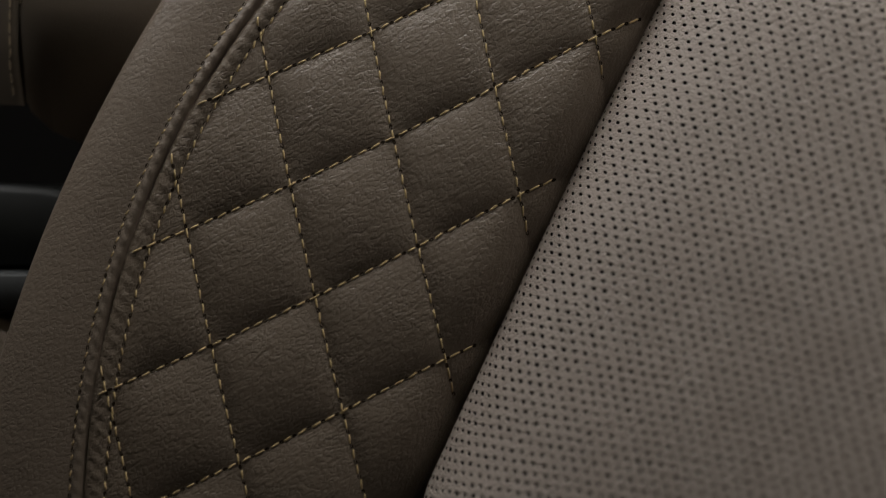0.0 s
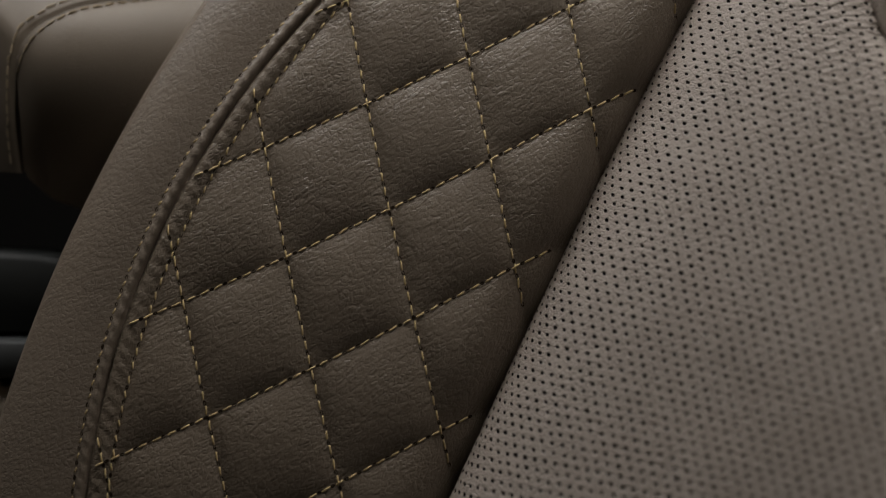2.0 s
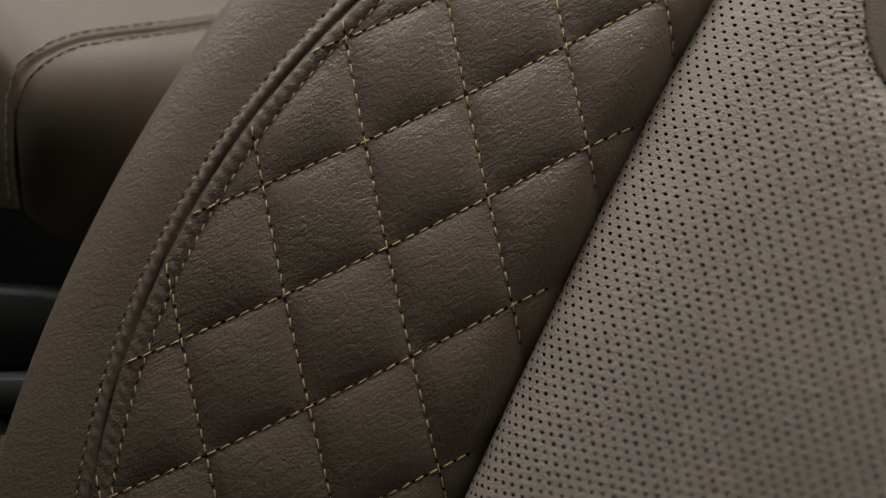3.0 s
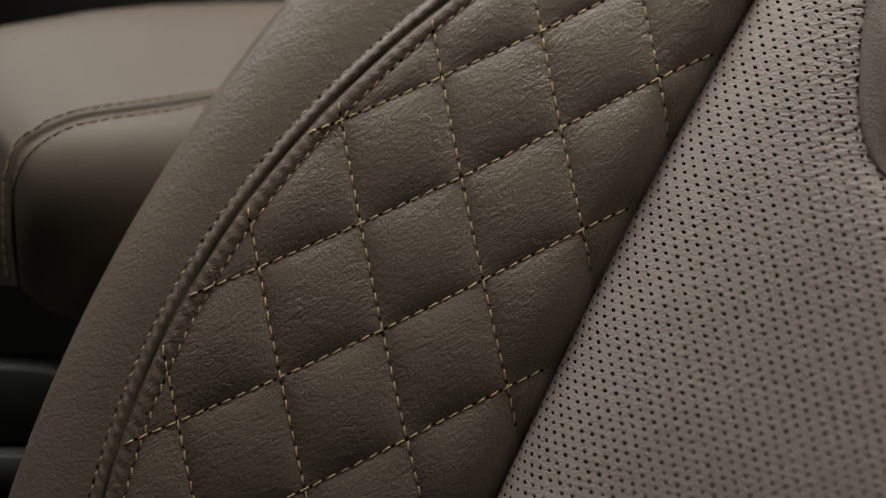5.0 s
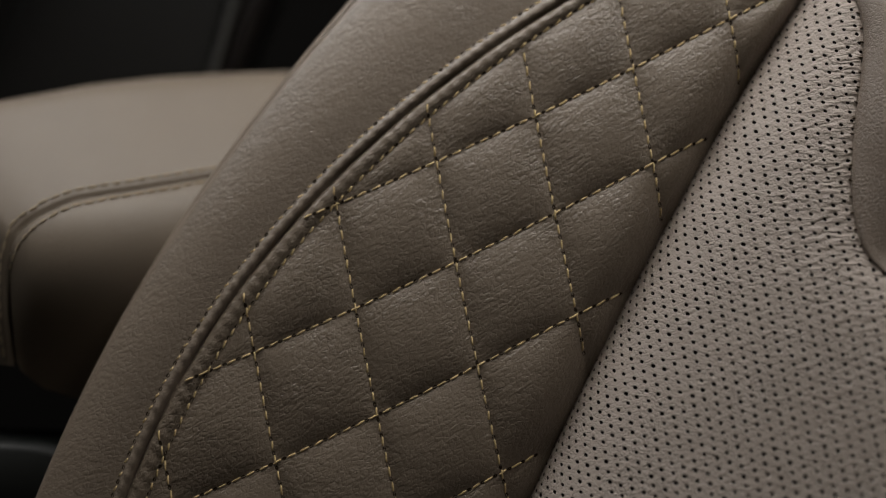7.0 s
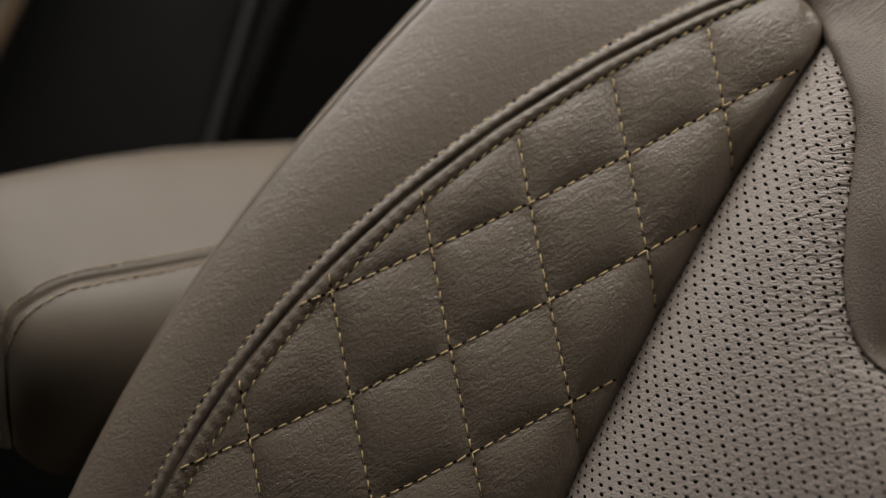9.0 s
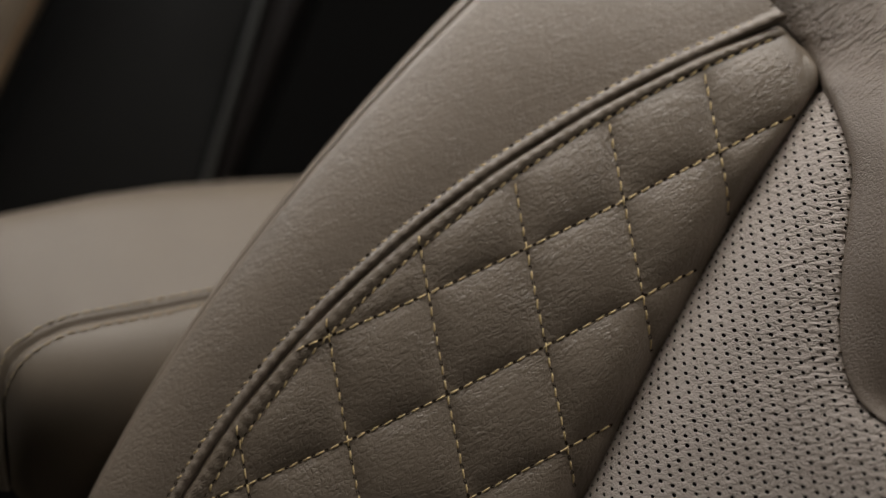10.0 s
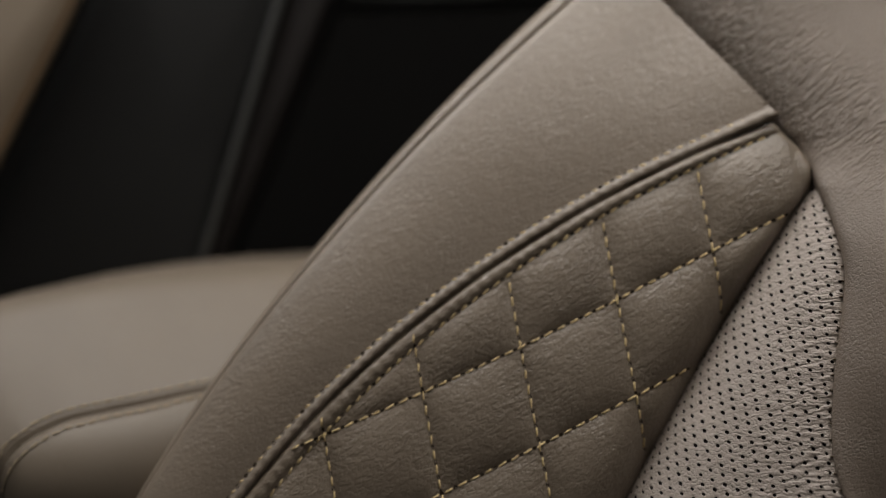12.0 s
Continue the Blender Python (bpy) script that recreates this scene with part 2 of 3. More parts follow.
def quilt_y(x, z):
    p, q = pq(x, z)
    d = near_line(x, z, TRENCH)
    gap = inner_gap(p)
    i, j = quilt_ij(x, z)
    da = np.abs(i - np.round(i)) * 37.0
    db = np.abs(j - np.round(j)) * 35.5
    sa, sb = 1 - np.exp(-da / 5.6), 1 - np.exp(-db / 5.6)
    inside = np.clip(d - gap, 0, None)
    se = 1 - np.exp(-inside / 4.0)
    fi, fj = 2 * np.abs(i - np.round(i)), 2 * np.abs(j - np.round(j))
    dome = fi * (2 - fi) * fj * (2 - fj)
    puff = (1.9 * sa * sb + 0.8 * dome) * se - 0.5
    t = np.clip(d / gap, 0, 1)
    roll = 1.2 * pucker(p) * np.sin(np.pi * t) ** 0.8 - 0.5
    h = np.where(d < gap, roll, puff)
    h = h - 2.0 * np.exp(-(d / 0.42) ** 1.2)
    dc = (crease_x(z) - x) * 0.9
    fall = np.interp(z, [0, 150, 195], [7.4, 6.2, 2.0])
    drop = np.interp(z, [165, 198], [13.5, 6.5])
    h = h - np.where(dc > 0, drop * np.exp(-dc / fall), drop - dc * 1.5)
    top = P_TOP - p
    h = h - 3.0 * np.exp(-np.clip(top, 0, None) / 1.6) - 0.002 * np.clip(p - 215, 0, None) ** 2
    # the top corner is cut to the shoulder panel's curve
    over = x - np.interp(z, [190, 199.5, 208, 215.8, 226.2], [148, 146, 144.4, 140.4, 131.8])
    h = h - np.where(z > 190, 3.0 * np.log1p(np.exp(np.clip(over / 1.5, -30, 30))), 0)
    return quilt_base(x, z) - h + wander(x, z, 17.0, 0.15)


SEAM_GAP = 4.5


def outer_y(p, q):
    x, z = xz(p, q)
    qt, qo = trench_q(p), outer_q(p)
    s = np.clip((qt - q) / (qt - qo), 0, 1)
    d = near_line(x, z, TRENCH)
    gap = SEAM_GAP
    body = np.interp(p, [60, 200], [1.1, 0.35]) * np.sin(np.pi * s ** 0.75) - 6.0 * s ** 2.8 - 0.6
    roll = 1.25 * np.interp(p, [100, 220], [1, 0.75]) * pucker(p) * np.sin(np.pi * np.clip(d / gap, 0, 1)) ** 0.8 - 0.6
    blend = 1 - np.exp(-np.clip(d - gap, 0, None) / 10.0)
    h = np.where(d < gap, roll, -0.6 + (body + 0.6) * blend)
    h = h - 2.0 * np.exp(-(d / 0.42) ** 1.2)
    h = h - 0.0009 * np.clip(p - 175, 0, None) ** 2 * np.sin(np.pi / 2 * np.clip(s * 1.5, 0, 1)) ** 2
    h = h - 1.6 * np.exp(-np.clip(1 - s, 0, 1) * (qt - qo) / 0.7)
    return quilt_base(x, z) - h + wander(x, z, 23.0, 0.25) * np.clip(s * (1 - s) * 4, 0, 1)


# ---- stitching ----
RNG = random.Random(7)


def stitch_row(name, parent, x, z, surf, pitch=5.2, length=4.1, radius=0.33, twist=8.0, lift=0.26, pit=0.63):
    """A row of sewn stitches along a line in x, z: each a short thread that dips at both ends, with a dark disc for
    the needle pit's shade.
    """
    seg = np.hypot(np.diff(x), np.diff(z))
    s = np.concatenate([[0], np.cumsum(seg)])
    if s[-1] < pitch:
        return None
    at = np.arange(pitch * 0.5, s[-1], pitch)
    at = at + np.array([RNG.uniform(-0.25, 0.25) for _ in at])
    n, sides = 6, 6
    verts, faces, slots = [], [], []
    cx, cz = np.interp(at, s, x), np.interp(at, s, z)
    tx = np.interp(at + 0.4, s, x) - np.interp(at - 0.4, s, x)
    tz = np.interp(at + 0.4, s, z) - np.interp(at - 0.4, s, z)
    ln = np.hypot(tx, tz) + 1e-9
    tx, tz = tx / ln, tz / ln
    for k in range(len(at)):
        a = math.atan2(tz[k], tx[k]) + math.radians(twist + RNG.uniform(-4, 4))
        L = length * RNG.uniform(0.9, 1.08)
        dx, dz = math.cos(a), math.sin(a)
        u = np.linspace(-0.5, 0.5, n)
        px, pz = cx[k] + dx * u * L, cz[k] + dz * u * L
        py = surf(px, pz)
        py = np.minimum(py, py.mean() + 0.15) - lift + 1.3 * (np.abs(u) * 2) ** 4 * 0.55
        r = radius * np.array([0.55, 0.95, 1.05, 1.05, 0.95, 0.55])
        ang = np.linspace(0, 2 * np.pi, sides, endpoint=False)
        base = len(verts)
        for m in range(n):
            for g in ang:
                verts.append((px[m] - dz * r[m] * math.cos(g), py[m] - r[m] * math.sin(g), pz[m] + dx * r[m] * math.cos(g)))
        for m in range(n - 1):
            for g in range(sides):
                faces.append((base + m * sides + g, base + m * sides + (g + 1) % sides, base + (m + 1) * sides + (g + 1) % sides, base + (m + 1) * sides + g))
                slots.append(0)
        # flat dark disc just past the thread's end: the needle pit's shade as colour
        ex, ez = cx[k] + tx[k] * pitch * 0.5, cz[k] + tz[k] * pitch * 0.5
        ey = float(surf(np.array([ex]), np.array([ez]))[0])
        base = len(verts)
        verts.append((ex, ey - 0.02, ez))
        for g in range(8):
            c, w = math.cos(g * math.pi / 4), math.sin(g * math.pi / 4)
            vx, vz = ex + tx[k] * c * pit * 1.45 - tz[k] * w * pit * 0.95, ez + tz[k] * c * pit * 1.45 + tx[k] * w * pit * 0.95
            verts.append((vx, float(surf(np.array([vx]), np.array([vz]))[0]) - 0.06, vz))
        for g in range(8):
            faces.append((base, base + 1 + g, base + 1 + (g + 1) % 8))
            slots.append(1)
    return mesh_object(name, verts, faces, M_THREAD, parent, "", slots, (M_PIT_SHADE,))


# ---- the seat ----
def build_seat():
    seat = empty("car_seat", "taupe leather car seat back with diamond-quilted bolster and perforated centre", "car seat")
    # quilted bolster face
    rows = np.arange(P_LOW, P_TOP + 0.1, 0.85)
    w = np.linspace(0, 1, 210)
    w = 0.93 * w + 0.07 * w ** 3
    p = rows[:, None] + 0 * w[None]
    q0, q1 = trench_q(rows)[:, None], np.maximum(crease_q(rows), trench_q(rows) + 3)[:, None] + 7.0
    q = q0 + (q1 - q0) * w[None]
    x, z = xz(p, q)
    y = quilt_y(x, z)
    quilt = sheet("quilted_panel", np.stack([x, y, z], 2), M_QUILT, seat, "taupe leather panel quilted in diamonds with gold thread")
    # smooth outer face of the bolster
    s = np.linspace(0, 1, 120)
    s = 0.5 * s + 0.5 * (1 - (1 - s) ** 2) * 1.0
    p = rows[:, None] + 0 * s[None]
    q = trench_q(rows)[:, None] + (outer_q(rows) - trench_q(rows))[:, None] * s[None]
    x, z = xz(p, q)
    y = outer_y(p, q)
    lean = (2.4 + 4.0 * np.clip((-66 - q) / 61, 0, 1.3)) * np.clip((p - 225) / 27, 0, 1) ** 2
    x, z = xz(p + lean, q)
    bolster = sheet("bolster_panel", np.stack([x, y, z], 2), M_BOLSTER, seat, "smooth taupe leather outer bolster facing", flip=True)
    # side of the bolster, from the outer seam round to the back
    g = np.linspace(0, 1, 60)
    r2 = rows[::2]
    reach = np.interp(r2, [-150, 0, 80, 230, 252], [1.2, 2.6, 3.2, 6.6, 7.0])
    qo = outer_q(r2)
    xo, zo = xz(r2, qo)
    y0 = outer_y(r2, qo) + 0.8
    q = qo[:, None] + 0.5 - reach[:, None] * (1 - (1 - np.clip(g * 5, 0, 1)) ** 2) + 10 * np.clip(g - 0.5, 0, 1) ** 2
    y = y0[:, None] + 2.6 * np.exp(-g[None] * 45) + 105 * g[None] ** 1.5
    x, z = xz(r2[:, None] + 0 * q, q)
    sheet("side_panel", np.stack([x, y, z], 2), M_BOLSTER, seat, flip=True)
    # foam core behind the covers
    edge = [xz(a, outer_q(a) + 12) for a in np.linspace(P_LOW + 4, P_TOP - 4, 40)] + [(95, 318), (228, 322), (228, -115), (20, -118)]
    n = len(edge)
    verts = [(a, 518, b) for a, b in edge] + [(a, 585, b) for a, b in edge]
    faces = [tuple(range(n)), tuple(range(n, 2 * n))[::-1]] + [(k, (k + 1) % n, n + (k + 1) % n, n + k) for k in range(n)]
    core = mesh_object("foam_core", verts, faces, M_FOAM, seat)
    core.data.polygons.foreach_set("use_smooth", np.zeros(len(core.data.polygons), bool))
    # quilting threads
    t = np.linspace(-7, 7, 700)

    def clipped(i, j):
        x, z = quilt_xz(i, j)
        z = z - crease_bend(x, z)
        p, q = pq(x, z)
        ok = (q > trench_q(p) + np.where(p > 105, inner_gap(p) * 1.25, 0.9)) & (x < crease_x(z) - 4.5) & (p > P_LOW + 4) & (p < P_TOP - 6) & (z > -125)
        return x[ok], z[ok]

    for k in range(-6, 6):
        for along in (0, 1):
            x, z = clipped(np.full_like(t, k), t) if along == 0 else clipped(t, np.full_like(t, k))
            if len(x) > 20:
                stitch_row("quilt_stitching", quilt, x, z, quilt_y, twist=7.0 if along else -7.0)
    # twin rows beside the seam
    pr = np.linspace(P_LOW + 3, P_TOP - 3, 900)
    tx, tz = xz(pr, trench_q(pr))
    dx, dz = np.gradient(tx), np.gradient(tz)
    ln = np.hypot(dx, dz)
    nx, nz = dz / ln, -dx / ln  # towards the quilt
    gap = inner_gap(pr)
    stitch_row("edge_stitching", quilt, tx + nx * gap, tz + nz * gap, quilt_y, pitch=5.0, length=3.2, radius=0.33, twist=14, pit=0.6)
    stitch_row("edge_stitching", bolster, tx - nx * SEAM_GAP, tz - nz * SEAM_GAP, lambda a, b: outer_y(*pq(a, b)), pitch=5.0, length=2.7, radius=0.30, twist=-16, lift=0.10, pit=0.66)
    build_insert(seat)
    build_shoulder(seat)
    return seat


DELTA = 8.0
DD = np.linspace(-9, 400, 8000)
SLOPE = np.where(DD > 0, 1 - np.exp(-np.abs(DD) / DELTA), -(1 - np.exp(-np.abs(DD) / DELTA)))
ROLL = np.sqrt(1 - SLOPE ** 2)
ROLL = np.cumsum(ROLL[::-1])[::-1] * (DD[1] - DD[0])
XOFF = np.abs(DD) - DELTA * (1 - np.exp(-np.abs(DD) / DELTA))


SHOULDER_EDGE = [(205, 76), (180, 78), (165, 80.5), (156.7, 84), (149.9, 88.6), (145.3, 94.5), (142.9, 104), (142.6, 117), (144.8, 136), (148.2, 154), (150.4, 168),
                 (150, 178), (148, 190), (146, 199.5), (144.4, 208), (140.4, 215.8), (131.8, 226.2), (120, 239.7), (107, 254.5), (92.5, 272.3), (69, 299), (45, 326)]
LIP_LINE = spline(SHOULDER_EDGE, 160)
LIP_Z = np.array([60, 83, 84, 88.6, 94.5, 104, 117, 136, 154, 168, 178, 190, 199.5, 215])
LIP_X = np.array([400, 400, 157, 150, 145.3, 142.9, 142.6, 144.8, 148.2, 150.4, 150, 148, 146, 141])


def insert_point(xf, zf):
    """From the flat leather to its place on the stuffed cushion, which rolls under at the crease."""
    d = xf - crease_x(zf)
    x = crease_x(zf) + np.interp(d, DD, XOFF)
    y = insert_base(x, zf) + np.interp(d, DD, ROLL) + wander(x, zf, 19.0, 0.25)
    over = np.clip(x - np.interp(zf, LIP_Z, LIP_X), 0, None)
    y = y + 1.3 * over
    if np.max(x) > 112 and np.max(zf) > 45:
        # drawn down into the seam under the shoulder panel
        y = y + 4.0 * np.exp(-near_line(x, zf, LIP_LINE) / 8.0)
    return np.stack([x, y, zf], -1)


HOLE_X = [126.142, 4.0337, 0.4069, 0.0148, 0.0014, 0.0008]
HOLE_Z = [128.532, -1.513, -3.1084, -0.0096, 0.008, 0.0018]


def hole_at(i, j):
    """Where the punch lattice falls on the flat leather; rows and columns drift slowly as the hide is stretched."""
    a = (1 + 0 * i, i, j, i * i, i * j, j * j)
    return sum(c * v for c, v in zip(HOLE_X, a)), sum(c * v for c, v in zip(HOLE_Z, a))


def build_insert(seat):
    # eight points round a cell: corners and middles of its sides
    ring = np.array([(0.5, 0), (0.5, 0.5), (0, 0.5), (-0.5, 0.5), (-0.5, 0), (-0.5, -0.5), (0, -0.5), (0.5, -0.5)])
    verts, faces, slots = [], [], []
    for i in range(-48, 34):
        for j in range(-60, 100):
            cx, cz = hole_at(i, j)
            if not (-122 < cz < 206 and cx < 232):
                continue
            d = cx - crease_x(cz)
            if d < -5 or (cz > 92 and cx - DELTA > np.interp(cz, LIP_Z, LIP_X) + 9):
                continue
            base = len(verts)
            ox, oz = hole_at(i + ring[:, 0], j + ring[:, 1])
            ang = np.arctan2(oz - cz, ox - cx)
            rad = 0.63 * RNG.uniform(0.88, 1.12)
            mx, mz = cx + RNG.uniform(-0.15, 0.15), cz + RNG.uniform(-0.15, 0.15)
            hx, hz = np.cos(ang) * rad * 1.05, np.sin(ang) * rad
            rims = ((ox, oz, 0.0), (mx + hx * 1.6, mz + hz * 1.6, 0.02), (mx + hx, mz + hz, 0.05), (mx + hx * 0.86, mz + hz * 0.86, 1.3))
            for rx, rz, sink in rims:
                P = insert_point(rx, rz)
                P[:, 1] += sink
                verts.extend(P.tolist())
            P = insert_point(np.array([mx]), np.array([mz]))[0]
            verts.append([P[0], P[1] + 1.35, P[2]])
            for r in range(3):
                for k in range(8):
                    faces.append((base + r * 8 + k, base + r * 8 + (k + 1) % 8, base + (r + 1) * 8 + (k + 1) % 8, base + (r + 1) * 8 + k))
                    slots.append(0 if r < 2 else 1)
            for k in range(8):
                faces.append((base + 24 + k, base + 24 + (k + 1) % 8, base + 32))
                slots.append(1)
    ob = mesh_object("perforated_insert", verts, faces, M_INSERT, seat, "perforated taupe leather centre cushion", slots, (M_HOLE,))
    bm = bmesh.new()
    bm.from_mesh(ob.data)
    bmesh.ops.remove_doubles(bm, verts=bm.verts, dist=0.00002)
    bm.to_mesh(ob.data)
    bm.free()
    set_pull(ob, lambda x, z: 0.12 + 0.88 * np.exp(-near_line(x, z, LIP_LINE) / 20.0))
    return ob


def edge_depth(x, z):
    """Depth of the shoulder panel's edge: lying on the perforated cushion below, sunk behind the bolster above."""
    low = insert_base(x, z) + np.interp(x - crease_x(z) + DELTA, DD, ROLL) + 1.5
    k = np.clip((z - 175) / 45, 0, 1)
    return low * (1 - k) + np.interp(z, [175, 200, 208, 216, 225, 250, 280, 330], [462, 474, 482, 489, 495, 506, 514, 527]) * k


# depth of the shoulder panel's body over its height, eased between a few stations
SHOULDER_Z = np.linspace(20, 360, 341)
SHOULDER_DEPTH = np.interp(SHOULDER_Z, [50, 110, 147, 180, 224, 260, 330], [447, 444, 447, 456, 480, 497, 517])
for _ in range(3):
    SHOULDER_DEPTH[10:-10] = np.convolve(SHOULDER_DEPTH, np.ones(21) / 21, "valid")


def shoulder_y(x, z, line, e):
    d = near_line(x, z, line)
    inner = np.interp(z, SHOULDER_Z, SHOULDER_DEPTH)
    high = np.clip((z - 190) / 25, 0, 1)
    k = 1 - np.exp(-d / np.interp(z, [170, 205], [8.5, 15.0]))
    h = np.interp(z, [180, 220], [3.5, 2.0]) * np.sin(np.pi * np.clip(d / 60, 0, 1)) - 1.2 * np.exp(-d / 0.8)
    return e * (1 - k) + inner * k - h + wander(x, z, 13.0, 0.35)


def build_shoulder(seat):
    edge = spline(SHOULDER_EDGE, 420)
    fine = spline(SHOULDER_EDGE, 1400)
    far = np.stack([np.full(420, 236.0), np.interp(np.linspace(0, 1, 420), [0, 0.2, 0.6, 0.8, 1], [60, 84, 190, 262, 335])], 1)
    g = np.linspace(0, 1, 110) ** 1.7
    xzp = edge[:, None] + (far - edge)[:, None] * g[None, :, None]
    x, z = xzp[..., 0], xzp[..., 1]
    y = shoulder_y(x, z, fine, edge_depth(edge[:, 0], edge[:, 1])[:, None])
    # the cover turns under at its edge
    y[:, 0] += 7
    ob = sheet("shoulder_panel", np.stack([x, y, z], 2), M_SHOULDER, seat, "smooth taupe leather shoulder panel with drawn wrinkles", flip=True)
    set_pull(ob, lambda x, z: 0.03 + 0.97 * np.exp(-((near_line(x, z, fine) - 18) / 20.0) ** 2) * np.clip((z - 190) / 30, 0, 1))
    # blind stitches that show as dark ticks along the edge
    seg = np.concatenate([[0], np.cumsum(np.hypot(*np.diff(fine, axis=0).T))])
    for c in np.arange(30, seg[-1] - 4, 5.4):
        m = np.array([np.interp(c, seg, fine[:, 0]), np.interp(c, seg, fine[:, 1])])
        t = np.array([np.interp(c + 1, seg, fine[:, 0]), np.interp(c + 1, seg, fine[:, 1])]) - m
        t /= np.linalg.norm(t)
        out = np.array([-t[1], t[0]])  # away from the panel
        a = math.radians(RNG.uniform(-25, 25))
        way = out * math.cos(a) + t * math.sin(a)
        u = (np.linspace(-0.6, 1.1, 5) if m[1] < 202 else np.linspace(-2.6, 0.9, 5)) * RNG.uniform(0.8, 1.2)
        px, pz = m[0] + way[0] * u, m[1] + way[1] * u
        if 196 < m[1] < 222:
            continue
        if m[1] > 202:
            # bridges from the bolster's edge down to the shoulder panel
            front = outer_y(*pq(m[:1] + out[0] * 1.6, m[1:] + out[1] * 1.6))[0]
            py = front + np.array([3.0, 1.2, 0.3, -0.1, 0.1])
        else:
            py = insert_point(px + DELTA, pz)[:, 1] - 0.35
        v, f = tube(np.column_stack([px, py, pz]), np.array([0.15, 0.33, 0.40, 0.36, 0.14]), 6)
        mesh_object("blind_stitch", v, f, M_TICK, ob)
    return ob


build_seat()


# ---- the armrest beside the seat ----
ARM_SEAM = [(60, 552, 146), (-20, 528, 135), (-84.5, 509.6, 122.0), (-109, 501.4, 117.2), (-128.5, 495, 113.4), (-138, 492, 109.4), (-143.5, 490, 106), (-147.2, 489, 102.7), (-150, 488, 98.5),
            (-151.6, 488, 93), (-152.6, 488.5, 84), (-153, 490, 70), (-152, 494, 52)]


def arm_profile(u):
    """Rise of the armrest's top over its end seam, u millimetres behind it: a slope that rounds over into a flat."""
    t = np.linspace(0, 150, 600)
    slope = np.interp(t, [0, 36, 44, 53, 75, 150], [0.98, 0.93, 0.55, 0.17, 0.06, -0.02])
    return np.interp(u, t, np.cumsum(slope) * (t[1] - t[0]))


def build_armrest():
    arm = empty("armrest", "padded taupe leather armrest with a twin-stitched end seam", "armrest")
    seam = spline(ARM_SEAM, 240)
    u = 150 * np.linspace(0, 1, 90) ** 1.6
    turn = np.clip((117 - seam[:, 2]) / 22, 0, 1)[:, None]  # 0 on top, 1 round the corner
    turn = turn * turn * (3 - 2 * turn)
    low = np.clip((99 - seam[:, 2]) / 40, 0, 1)[:, None]  # 1 down the near side
    P = np.repeat(seam[:, None], 90, 1)
    P[..., 0] -= 1.1 * u[None] * turn + 0.12 * u[None]
    P[..., 1] += u[None] * (1 - 0.25 * turn)
    ridge = np.interp(P[..., 0], [-330, -200, -172, -140, -113, -84, -55, 0, 60], [120, 150, 158.3, 165.6, 169.9, 172.6, 174.3, 175.5, 175.5])
    P[..., 2] += (ridge - seam[:, None, 2]) * (1 - 0.95 * low) * (arm_profile(u) / arm_profile(110))[None]
    P[..., 1] += np.exp(-(u[None] / 1.1) ** 2) * 1.6
    top_line = P + 0.0
    back = P[:, -1]
    # past the top the cover falls away behind
    g2 = np.linspace(0, 1, 24)[1:][None, :, None]
    fall = back[:, None] + np.array([0.0, 1.0, 0.0]) * 45 * g2 + np.array([0.0, 0.0, -1.0]) * 60 * g2 ** 2
    sheet("top_cover", np.concatenate([P, fall], 1), M_SMOOTH, arm, flip=False)
    # end face: falls from the seam to the underside, swelling towards the viewer just below the seam
    rim = seam[seam[:, 2] > 95]
    knots = [-153, -150, -143, -128, -84, -20, 60]
    under = np.stack([rim[:, 0], np.interp(rim[:, 0], knots, [494, 497, 502, 510, 526, 545, 566]), np.interp(rim[:, 0], knots, [58, 50, 43, 37, 34, 40, 62])], 1)
    v = np.linspace(0, 1, 70) ** 1.5
    drop = under - rim
    length = np.linalg.norm(drop, axis=1)
    P = rim[:, None] + drop[:, None] * v[None, :, None]
    swell = 22.0 * (1 - np.exp(-np.clip(rim[:, 0] + 152, 0, None) / 14.0))
    P[..., 1] -= swell[:, None] * (np.sin(np.pi * v ** 0.75) ** 0.9)[None]
    P[..., 1] += 1.6 * np.exp(-(v[None] * length[:, None] / 1.1) ** 2)
    P = np.concatenate([P, P[-1:] + np.array([-4.0, 7.0, 0.0])])
    sheet("end_face", P, M_SMOOTH, arm, flip=True)
    # stitches either side of the seam
    for face, apart in ((top_line, 3.4 + 0 * seam[:, 0]), (P, np.interp(P[:, 0, 0], [-150, -110, -60], [6.8, 6.0, 5.0]))):
        reach = np.linalg.norm(face - face[:, :1], axis=2)
        k = np.argmax(reach > apart[:, None], axis=1)
        line = face[np.arange(len(face)), k] + np.array([0, -0.3, 0.25])
        sl = np.concatenate([[0], np.cumsum(np.linalg.norm(np.diff(line, axis=0), axis=1))])
        verts, faces = [], []
        for c in np.arange(2.0, sl[-1] - 2, 4.6):
            k = np.clip(np.array([c - 1.9, c - 1.0, c, c + 1.0, c + 1.9]), 0, sl[-1])
            path = np.stack([np.interp(k, sl, line[:, n]) for n in range(3)], 1)
            v, f = tube(path, np.array([0.18, 0.36, 0.40, 0.36, 0.18]), 6)
            b = len(verts)
            verts.extend(v.tolist())
            faces.extend([tuple(b + i for i in q) for q in f])
        mesh_object("seam_stitching", verts, faces, M_DULL, arm)
    return arm


build_armrest()


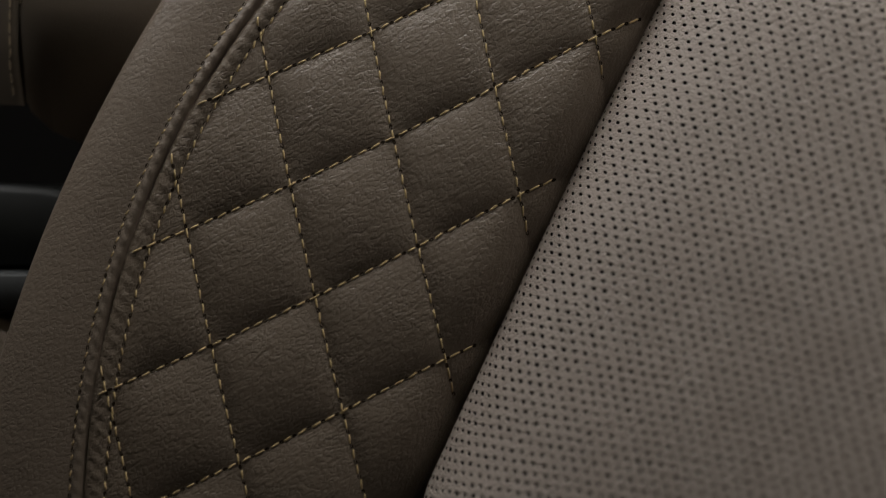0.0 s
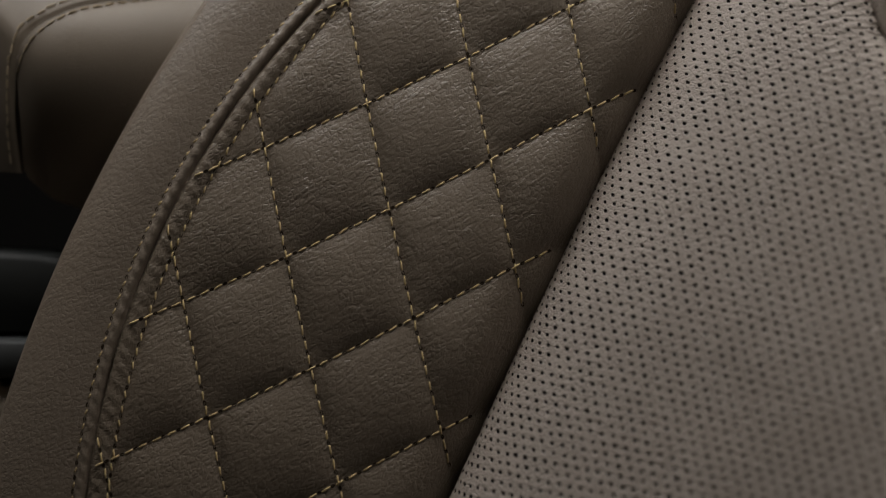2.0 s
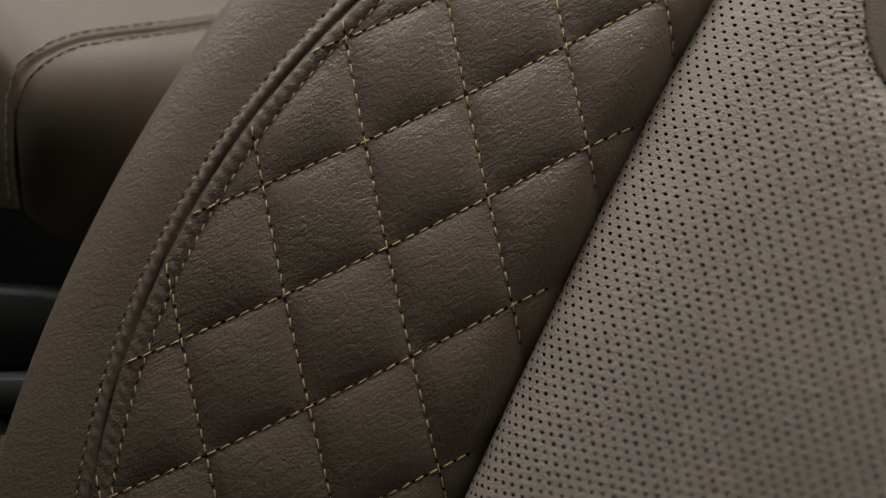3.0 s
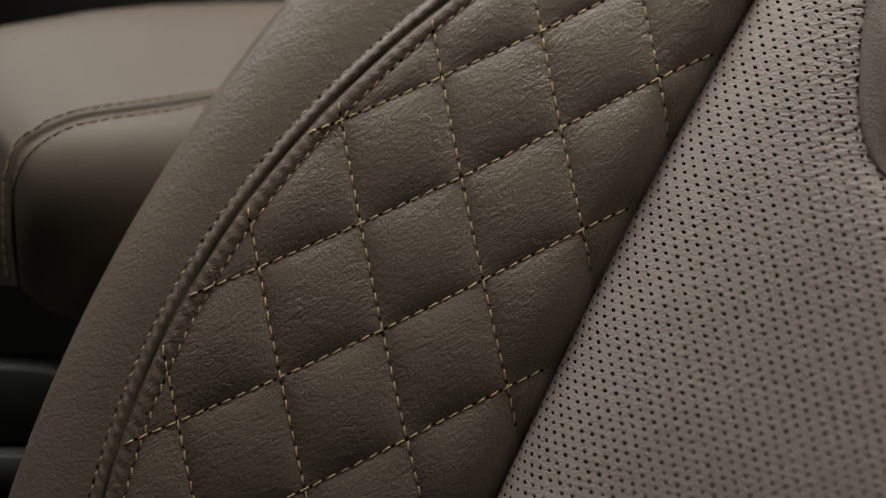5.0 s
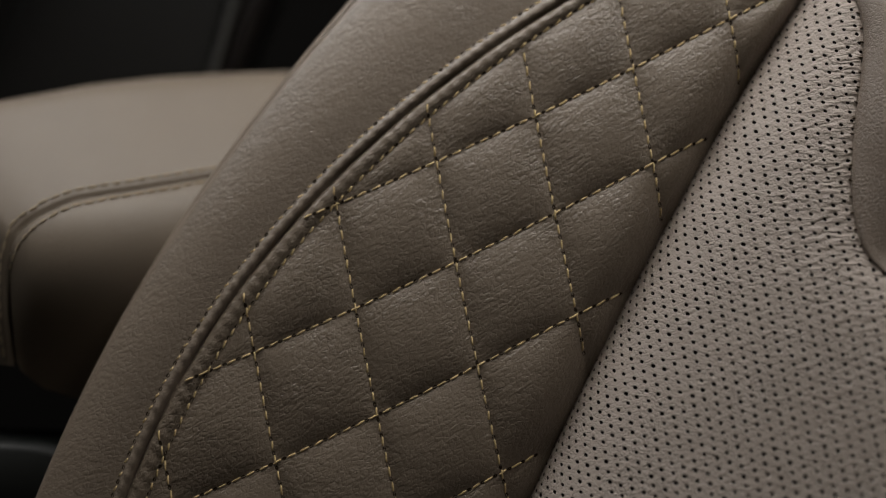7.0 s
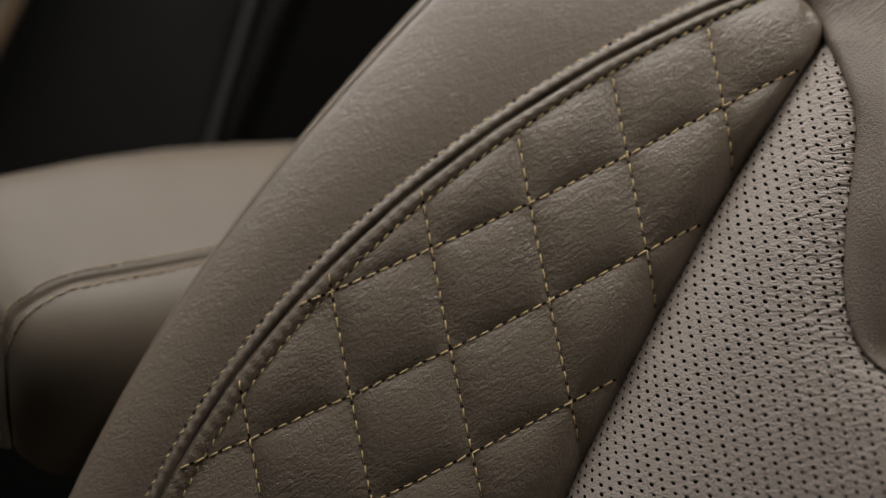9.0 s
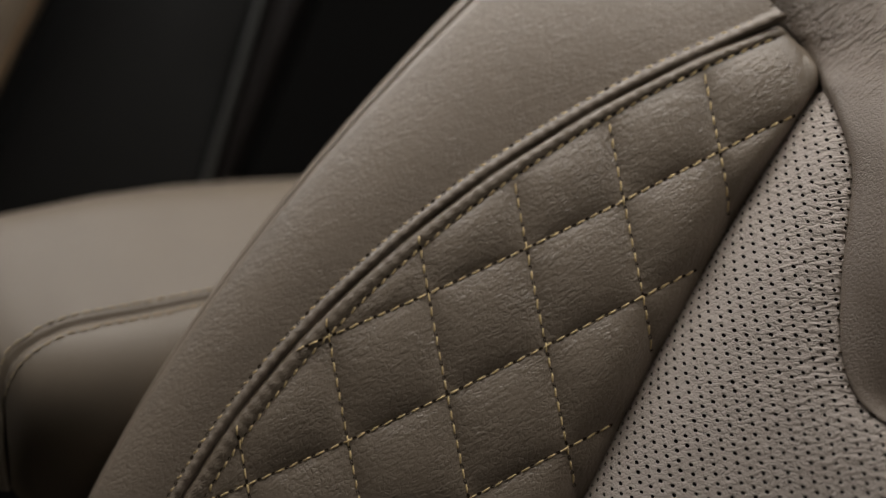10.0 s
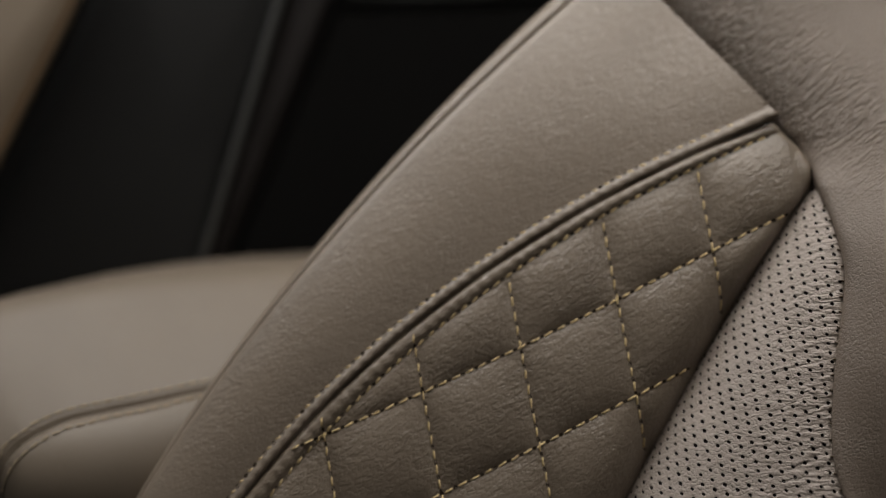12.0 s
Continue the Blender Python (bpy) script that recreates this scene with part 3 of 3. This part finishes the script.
# ---- behind: another seat, dark shells, a trim bar ----
def slab(name, outline, y0, y1, mat, parent=None, label="", round_by=6.0, swell=0.0):
    """A stuffed slab: an outline in x, z given depth, with softened front edges."""
    o = np.asarray(outline, float)
    c = o.mean(0)
    rings = []
    for k, (inset, dy) in enumerate(((0, 1.0), (0, 0.35), (0.25, 0.12), (0.6, 0.03), (1.0, 0.0))):
        v = c - o
        v = v / np.linalg.norm(v, axis=1)[:, None]
        rings.append(np.column_stack([o[:, 0] + v[:, 0] * inset * round_by, np.full(len(o), y0 + (y1 - y0) * dy if k == 0 else y0 + dy * 3 * round_by), o[:, 1] + v[:, 1] * inset * round_by]))
    n = len(o)
    verts = np.vstack(rings + [[[c[0], y0 - swell, c[1]]]])
    faces = [(r * n + k, r * n + (k + 1) % n, (r + 1) * n + (k + 1) % n, (r + 1) * n + k) for r in range(4) for k in range(n)]
    faces += [(4 * n + k, 4 * n + (k + 1) % n, 5 * n) for k in range(n)]
    faces.append(tuple(range(n))[::-1])
    return mesh_object(name, verts, faces, mat, parent, label)


def build_far_seat():
    far = empty("rear_seat", "tan leather seat edged with brown piping, behind", "car seat")
    line = spline([(-232, 130), (-210, 179), (-189.5, 222), (-172, 257), (-156, 290), (-140, 330)], 40)
    outline = np.vstack([line, [(-330, 345), (-360, 240), (-350, 120)]])
    slab("cushion", outline[::-1], 592, 612, M_TAN, far, round_by=9.0, swell=14)
    v, f = tube(np.column_stack([line[:, 0] + 0.5, np.full(40, 600.0), line[:, 1]]), 1.7, 10)
    mesh_object("piping", v, f, M_PIPING, far, "brown piping")
    return far


def build_shell():
    shell = empty("seat_shell", "dark plastic seat back shell with a raised rib", "seat shell")
    line = spline([(-122, 100), (-100.7, 174), (-84, 230), (-66.6, 289), (-52, 340)], 40)
    left = spline([(-130, 345), (-150, 305), (-186, 225), (-228, 130), (-240, 95)], 20)
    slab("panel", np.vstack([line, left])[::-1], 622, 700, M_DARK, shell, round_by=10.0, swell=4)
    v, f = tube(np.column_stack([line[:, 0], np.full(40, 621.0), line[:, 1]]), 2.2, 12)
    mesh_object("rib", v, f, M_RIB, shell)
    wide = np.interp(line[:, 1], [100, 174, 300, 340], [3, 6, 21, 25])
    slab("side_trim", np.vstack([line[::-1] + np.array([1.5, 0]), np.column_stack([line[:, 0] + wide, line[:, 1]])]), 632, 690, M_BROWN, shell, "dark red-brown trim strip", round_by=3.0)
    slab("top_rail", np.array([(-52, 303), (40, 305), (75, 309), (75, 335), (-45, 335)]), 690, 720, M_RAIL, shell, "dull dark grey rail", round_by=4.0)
    return shell


build_far_seat()
build_shell()

bar = slab("trim_bar", np.array([(-250, -8), (-152, -8), (-130, -9), (-120, -15), (-130, -21), (-152, -22.6), (-250, -22.6)])[::-1], 488, 520, M_GREY, None, round_by=5)
tagged(bar, "dull grey plastic trim bar beside the seat", "trim")
side = slab("console_panel", np.array([(-250, -7.5), (-125, -7.5), (-118, 4), (-122, 17), (-140, 24), (-250, 26)]), 500, 530, M_CONSOLE, None, round_by=9)
tagged(side, "dark green-grey plastic console panel above the trim bar", "console panel")
cushion = slab("seat_cushion", np.array([(-250, -24.5), (-160, -24.5), (-140, -34), (-135, -120), (-250, -125)])[::-1], 490, 570, M_TAN, None, round_by=8, swell=3)
tagged(cushion, "brown leather side of a seat cushion in shade", "cushion")


# ---- plain cabin walls ----
CAR_SEAT = bpy.data.objects["car_seat"]
ARMREST = bpy.data.objects["armrest"]


def box(name, lo, hi, mat, label, category):
    (a, b, c), (d, e, f) = lo, hi
    v = [(a, b, c), (d, b, c), (d, e, c), (a, e, c), (a, b, f), (d, b, f), (d, e, f), (a, e, f)]
    q = [(0, 3, 2, 1), (4, 5, 6, 7), (0, 1, 5, 4), (1, 2, 6, 5), (2, 3, 7, 6), (3, 0, 4, 7)]
    ob = mesh_object(name, v, q, mat, world_space=True)
    ob.data.polygons.foreach_set("use_smooth", np.zeros(6, bool))
    return tagged(ob, label, category, kind="structure")


box("floor", (-1.1, -1.0, -0.05), (1.1, 1.4, 0.0), M_WALL, "dark cabin floor", "floor")
box("wall_north", (-1.1, 1.4, -0.05), (1.1, 1.45, 1.75), M_WALL, "dark cabin lining", "wall")
box("wall_south", (-1.1, -1.05, -0.05), (1.1, -1.0, 1.75), M_WALL, "dark cabin lining", "wall")
box("wall_east", (1.1, -1.05, -0.05), (1.15, 1.45, 1.75), M_WALL, "dark cabin lining", "wall")
box("wall_west", (-1.15, -1.05, -0.05), (-1.1, 1.45, 1.75), M_WALL, "dark cabin lining", "wall")
box("ceiling", (-1.15, -1.05, 1.75), (1.15, 1.45, 1.8), M_WALL, "dark cabin headlining", "ceiling")


def support(name, parent, x0, x1, y0, y1, z0, foot):
    """A plain block under a thing, from its underside down to the floor; given in the layout's millimetres."""
    tops = [ROOT @ (Vector(c) * 0.001) for c in ((x0, y0, z0), (x1, y0, z0), (x1, y1, z0), (x0, y1, z0))]
    inv = ROOT.inverted()
    pts = [inv @ v for v in tops] + [inv @ Vector((v.x, v.y, foot)) for v in tops]
    q = [(0, 1, 2, 3), (7, 6, 5, 4), (0, 4, 5, 1), (1, 5, 6, 2), (2, 6, 7, 3), (3, 7, 4, 0)]
    ob = mesh_object(name, np.array([tuple(v) for v in pts]) * 1000, q, M_FOAM, parent)
    ob.data.polygons.foreach_set("use_smooth", np.zeros(6, bool))
    return ob


support("seat_base", CAR_SEAT, 20, 228, 505, 585, -110, 0.0)
support("console", ARMREST, -140, 40, 545, 620, 75, 0.0)
